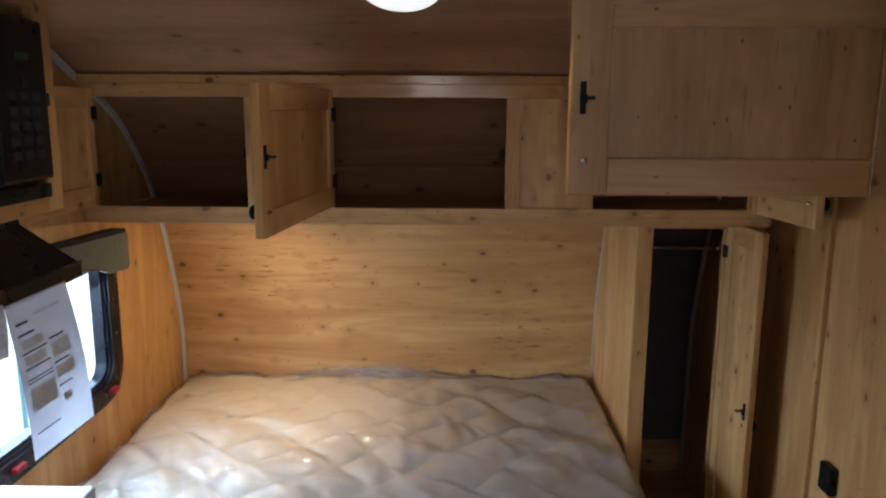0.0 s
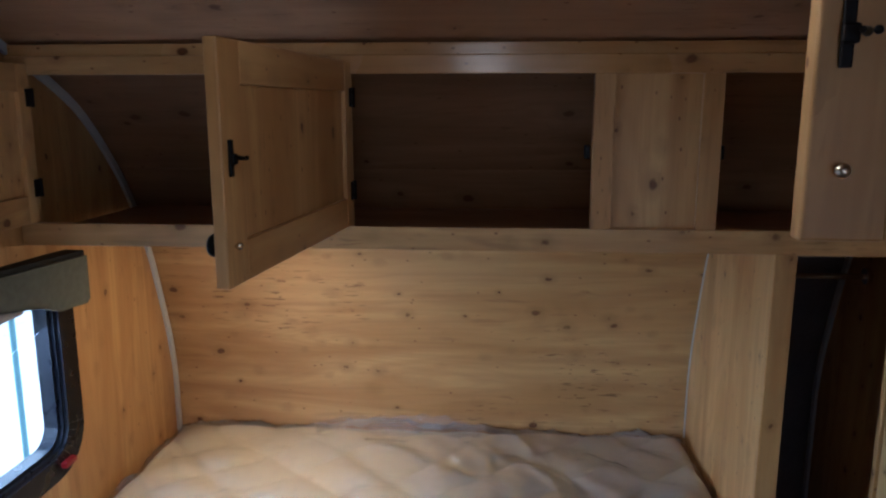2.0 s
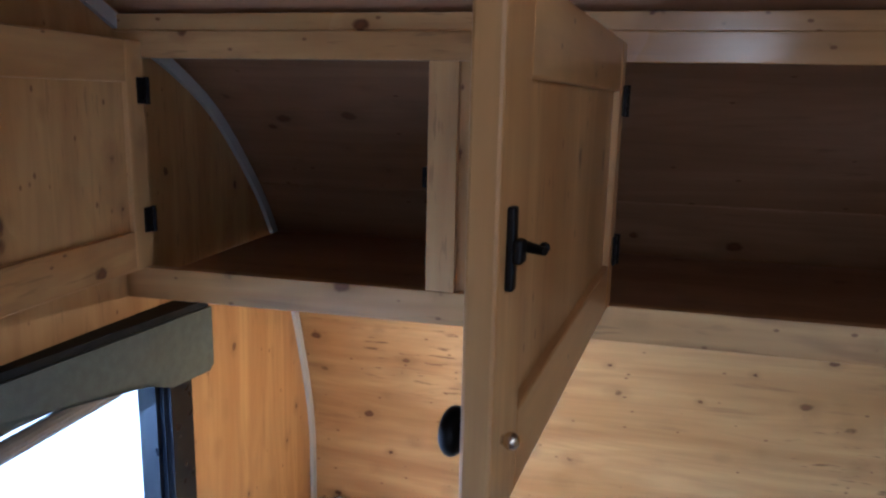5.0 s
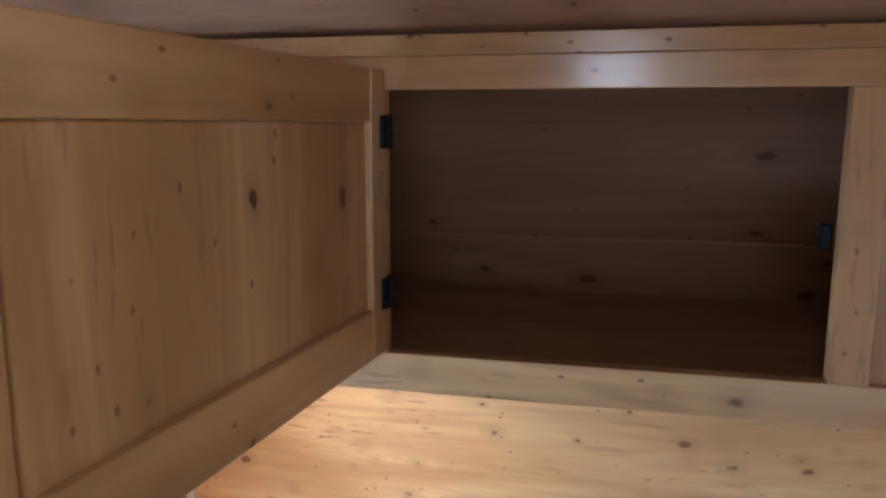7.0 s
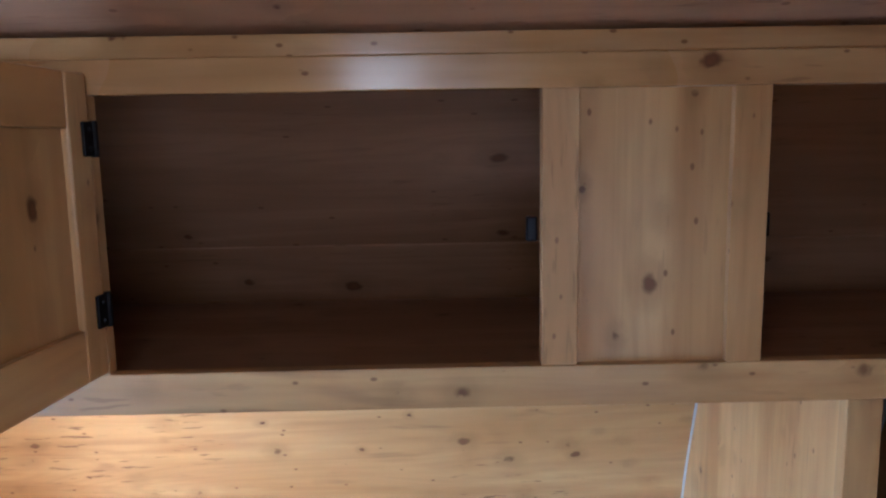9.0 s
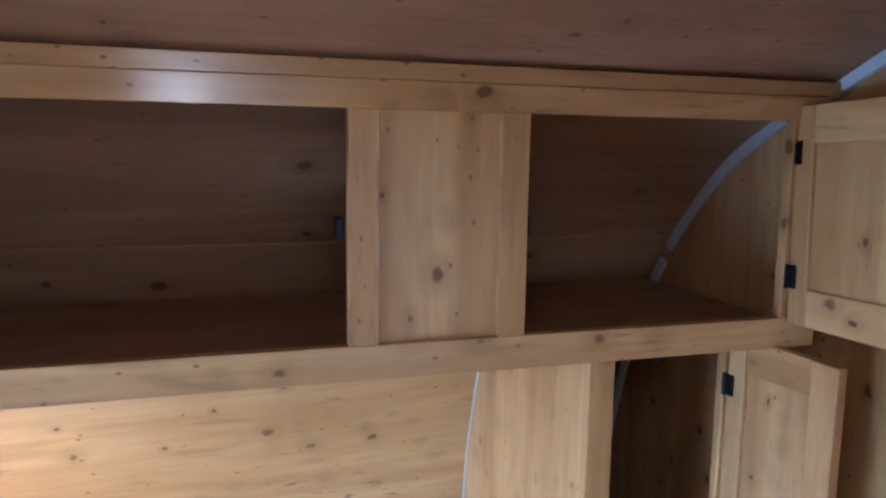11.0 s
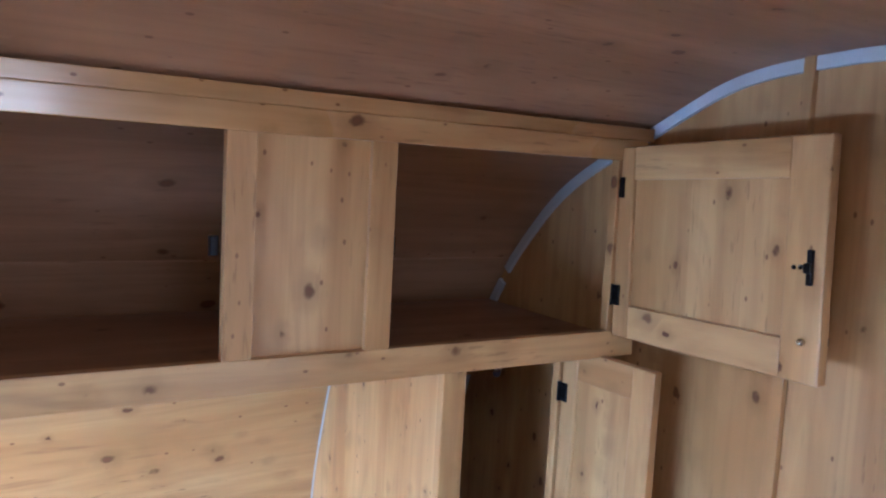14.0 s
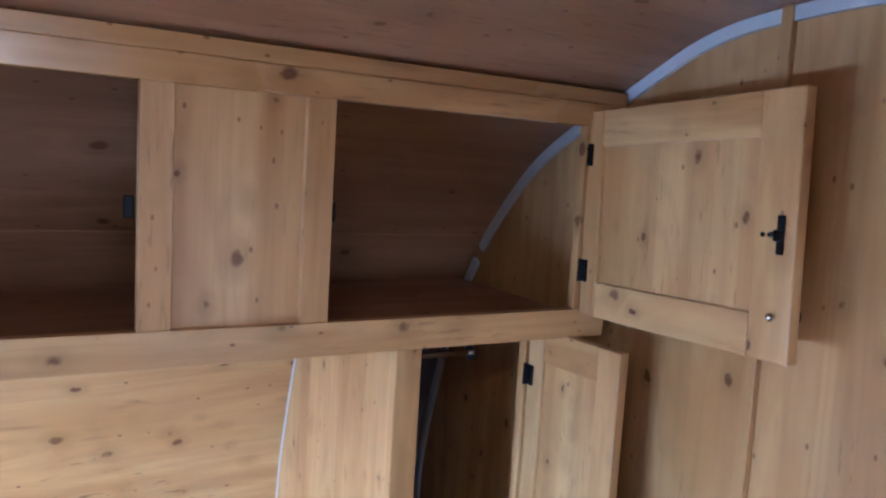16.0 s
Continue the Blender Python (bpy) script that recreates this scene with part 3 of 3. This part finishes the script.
part("body", box(LEFT + 0.06, KX + 0.006, 0.446, 0.882, 1.534, 1.79, 0.004), BLACK, oven)
part("oven_door", box(KX + 0.006, KX + 0.036, 0.446, 0.735, 1.540, 1.785, 0.006), BLACK, oven)
panel = part("control_panel", box(KX + 0.006, KX + 0.034, 0.740, 0.882, 1.540, 1.785, 0.006), BLACK, oven)
KEY_PRINT = plain("grey_key_print", (0.014, 0.014, 0.015), 0.5)
for r in range(5):
    for c in range(3):
        part("key", box(KX + 0.034, KX + 0.0352, 0.772 + 0.032 * c, 0.792 + 0.032 * c, 1.575 + 0.022 * r, 1.587 + 0.022 * r), KEY_PRINT, panel)
GREEN, *_ = nodes_of("green_clock", 0.4, 0, (0.008, 0.03, 0.012))
GREEN.node_tree.nodes["Principled BSDF"].inputs["Emission Color"].default_value = (0.1, 0.9, 0.2, 1)
GREEN.node_tree.nodes["Principled BSDF"].inputs["Emission Strength"].default_value = 0.003
part("clock_display", box(KX + 0.034, KX + 0.0352, 0.800, 0.832, 1.723, 1.733), GREEN, panel)
part("vent_bar", box(KX + 0.019, KX + 0.026, 0.44, 0.884, 1.510, 1.533, 0.002), BLACK, oven)
part("bright_edge", box(KX + 0.020, KX + 0.035, 0.8825, 0.8840, 1.655, 1.675), CHROME, oven)

hood = thing("range_hood", "black range hood with a sloping front", "range hood")
bm = bmesh.new()
sect = [(LEFT + 0.003, 1.345), (-0.732, 1.340), (-0.732, 1.368), (-0.842, 1.436), (-0.842, 1.484), (LEFT + 0.003, 1.484)]
a = [bm.verts.new((x, 0.46, z)) for x, z in sect]
b = [bm.verts.new((x, 1.05, z)) for x, z in sect]
bm.faces.new(a), bm.faces.new(b)
for i in range(6):
    bm.faces.new((a[i], a[(i + 1) % 6], b[(i + 1) % 6], b[i]))
bmesh.ops.bevel(bm, geom=bm.edges[:], offset=0.003, segments=2, affect="EDGES")
part("shell", bm, BLACK, hood)
part("front_lip", box(-0.734, -0.729, 0.455, 1.055, 1.338, 1.370, 0.002), BLACK, hood)

notice = thing("paper_notice", "white printed sheet hanging from the black hood", "paper", "", (-0.7275, 0.985, 1.345), 0)


def paper_x(s, v):
    return 0.010 * math.sin(v * 2.6) + 0.012 * v * v * (1 - s) + 0.02 * v * s


def paper_strip(s0, s1, v0, v1, lift, n=14):
    """A patch of the hanging sheet; s runs along it, v down it."""
    bm = bmesh.new()
    rows = []
    for j in range(n + 1):
        v = v0 + (v1 - v0) * j / n
        rows.append([bm.verts.new((paper_x(s, v) + lift, -0.185 * (1 - s) + 0.012 * v, -0.265 * v)) for s in (s0, (s0 + s1) / 2, s1)])
    for j in range(n):
        for i in range(2):
            bm.faces.new((rows[j][i], rows[j][i + 1], rows[j + 1][i + 1], rows[j + 1][i]))
    return bm


bm = paper_strip(0, 1, 0, 1, 0.0)
bmesh.ops.solidify(bm, geom=bm.faces[:], thickness=0.0004)
part("sheet", bm, PAPER, notice, "", True)
for s0, s1, v0, v1, ink in ((0.08, 0.26, 0.13, 0.145, 0), (0.08, 0.32, 0.20, 0.215, 0), (0.36, 0.80, 0.10, 0.12, 1), (0.08, 0.46, 0.32, 0.33, 0), (0.50, 0.74, 0.30, 0.312, 0),
                            (0.08, 0.46, 0.42, 0.43, 0), (0.50, 0.74, 0.47, 0.48, 0), (0.08, 0.46, 0.49, 0.498, 0), (0.08, 0.46, 0.51, 0.518, 0), (0.50, 0.72, 0.63, 0.64, 0),
                            (0.08, 0.46, 0.55, 0.70, 1), (0.50, 0.80, 0.34, 0.44, 1), (0.08, 0.44, 0.84, 0.85, 0), (0.50, 0.80, 0.50, 0.58, 1), (0.10, 0.42, 0.24, 0.30, 1), (0.10, 0.42, 0.345, 0.40, 1),
                            (0.55, 0.68, 0.70, 0.75, 1)):
    part("text_bar", paper_strip(s0, s1, v0, v1, 0.0011, 3), (INK, PALE_INK)[ink], notice)

flyer = thing("folded_leaflet", "small pale printed leaflet tucked against the hood", "paper", "", (-0.722, 0.790, 1.352), 0)
bm = bmesh.new()
edge = [[bm.verts.new((0.004 * math.sin(3 * v) + 0.006 * u, -0.10 * u, -0.085 * v + 0.012 * u)) for u in (0, 0.5, 1)] for v in (0, 0.33, 0.66, 1)]
for j in range(3):
    for i in range(2):
        bm.faces.new((edge[j][i], edge[j][i + 1], edge[j + 1][i + 1], edge[j + 1][i]))
bmesh.ops.solidify(bm, geom=bm.faces[:], thickness=0.0006)
part("sheet", bm, PAPER, flyer, "", True)
for k in range(3):
    part("text_bar", box(0.0085, 0.0093, -0.085, -0.015, -0.03 - 0.016 * k, -0.024 - 0.016 * k), PALE_INK, flyer)

base = thing("kitchen_counter", "kitchen base unit with a pale laminate worktop", "counter")
part("worktop", box(LEFT + 0.002, -0.74, -0.6, 1.055, 0.875, 0.905, 0.006), COUNTER, base)
part("carcass", box(LEFT + 0.002, -0.76, -0.58, 1.04, 0.0, 0.874), PINE_Z, base)

# ---- near cabinet on the bare side wall ----
side = thing("side_cabinet", "small knotty pine overhead cabinet on the side wall", "cabinet")
part("carcass_end", box(0.672, RIGHT - 0.002, 0.835, 0.851, 1.50, 1.838), PINE_Z, side)
part("carcass_end", box(0.672, RIGHT - 0.002, 0.30, 0.316, 1.50, 1.838), PINE_Z, side)
part("bottom_board", box(0.672, RIGHT - 0.002, 0.316, 0.835, 1.50, 1.515), PINE_Y, side)
part("stile", box(0.655, 0.672, 0.805, 0.851, 1.50, 1.838, 0.002), PINE_Z, side)
part("stile", box(0.655, 0.672, 0.30, 0.345, 1.50, 1.838, 0.002), PINE_Z, side)
part("bottom_rail", box(0.655, 0.672, 0.345, 0.805, 1.50, 1.53, 0.002), PINE_Y, side)
door("cabinet_door", 0.498, 0.306, pose(0.647, 0.842, 1.524, 0, 0, 180), "pine door swung out across the aisle", side, -1, 0.48, 0.17)

# ---- lamps and small fixtures ----
LENS, ln, ll, lb = nodes_of("frosted_lamp_lens", 0.4, 0, (0.9, 0.88, 0.82))
lb.inputs["Emission Color"].default_value = (1.0, 0.87, 0.70, 1)
lb.inputs["Emission Strength"].default_value = 0.6
lamp = thing("ceiling_lamp", "lit white surface-mounted ceiling lamp", "lamp")
part("base_plate", box(-0.182, -0.034, 0.72, 1.02, 1.838, 1.8475, 0.004), WHITE_TRIM, lamp)
bm = bmesh.new()
bmesh.ops.create_uvsphere(bm, u_segments=32, v_segments=16, radius=1.0, matrix=Matrix.Translation((-0.108, 0.87, 1.838)) @ Matrix.Diagonal((0.066, 0.140, 0.034, 1)))
bmesh.ops.bisect_plane(bm, geom=bm.verts[:] + bm.edges[:] + bm.faces[:], plane_co=(0, 0, 1.8385), plane_no=(0, 0, 1), clear_outer=True)
part("diffuser", bm, LENS, lamp, "glowing frosted diffuser", True)
WARMLENS, *_ = nodes_of("warm_lamp_lens", 0.4, 0, (0.9, 0.8, 0.6))
WARMLENS.node_tree.nodes["Principled BSDF"].inputs["Emission Color"].default_value = (1.0, 0.62, 0.28, 1)
WARMLENS.node_tree.nodes["Principled BSDF"].inputs["Emission Strength"].default_value = 6.0
puck = thing("cabinet_lamp", "small warm reading lamp under the overhead cabinet", "lamp")
part("housing", tube((-0.60, 2.06, 1.3385), (-0.60, 2.06, 1.316), 0.038, 24), WHITE_TRIM, puck)
part("lens", tube((-0.60, 2.06, 1.316), (-0.60, 2.06, 1.311), 0.030, 24), WARMLENS, puck)
outlet = thing("wall_outlet", "small dark outlet box on the side wall", "outlet")
part("box", box(RIGHT - 0.022, RIGHT - 0.001, 1.33, 1.385, 0.745, 0.815, 0.004), BLACK, outlet)

# ---- outside ----
GRASS = plain("dry_ground", (0.70, 0.69, 0.66), 0.95, 0.0, 0.3, 0.8)
structure("ground", sheet(-300, 300, -300, 300, 4, 4, lambda u, v, x, y: -0.7), GRASS, "pale sunlit gravel ground", "ground")
HAZE, hn, hl, hb = nodes_of("hazy_sky", 1.0)
glow = hn.new("ShaderNodeEmission")
glow.inputs[0].default_value, glow.inputs[1].default_value = (0.86, 0.95, 1.0, 1), 7.0
hl.new(glow.outputs[0], hn["Material Output"].inputs[0])
structure("backdrop", box(-60.0, -59.5, -120, 160, -0.7, 70), HAZE, "bright hazy sky beyond the window", "backdrop")
STEEL = plain("pale_steel", (0.14, 0.27, 0.30), 0.5, 0.0, 0.1)
stand = thing("pole_stand", "pale steel pole on splayed legs outside the window", "stand", "", (-2.63, 3.90, -0.7))
part("pole", tube((0, 0, 0.20), (0, 0, 2.6), 0.016), STEEL, stand)
for q in (20, 140, 260):
    part("leg", tube((0, 0, 0.26), (0.22 * math.cos(radians(q)), 0.22 * math.sin(radians(q)), 0.0), 0.012), STEEL, stand)
MESH_GREEN = plain("green_wire", (0.16, 0.42, 0.38), 0.6, 0.0, 0.1)
fence = thing("chain_link_fence", "green chain-link fence beyond the trailer", "fence", "", (-9.0, 0.0, -0.7))
bm = bmesh.new()
for k in range(-60, 150):
    for d in (-1, 1):
        m = Matrix.Translation((0, 0.13 * k, 1.0)) @ Matrix.Rotation(radians(45 * d), 4, "X")
        bmesh.ops.create_cube(bm, size=1.0, matrix=m @ Matrix.Diagonal((0.008, 0.012, 2.8, 1)))
tagged(part("wire_mesh", bm, MESH_GREEN, fence), kind="stuff")
for k in range(8):
    part("post", tube((0, -6 + 3 * k, 0), (0, -6 + 3 * k, 2.1), 0.03), STEEL, fence)
part("top_rail", tube((0, -8, 2.0), (0, 19, 2.0), 0.022), STEEL, fence)
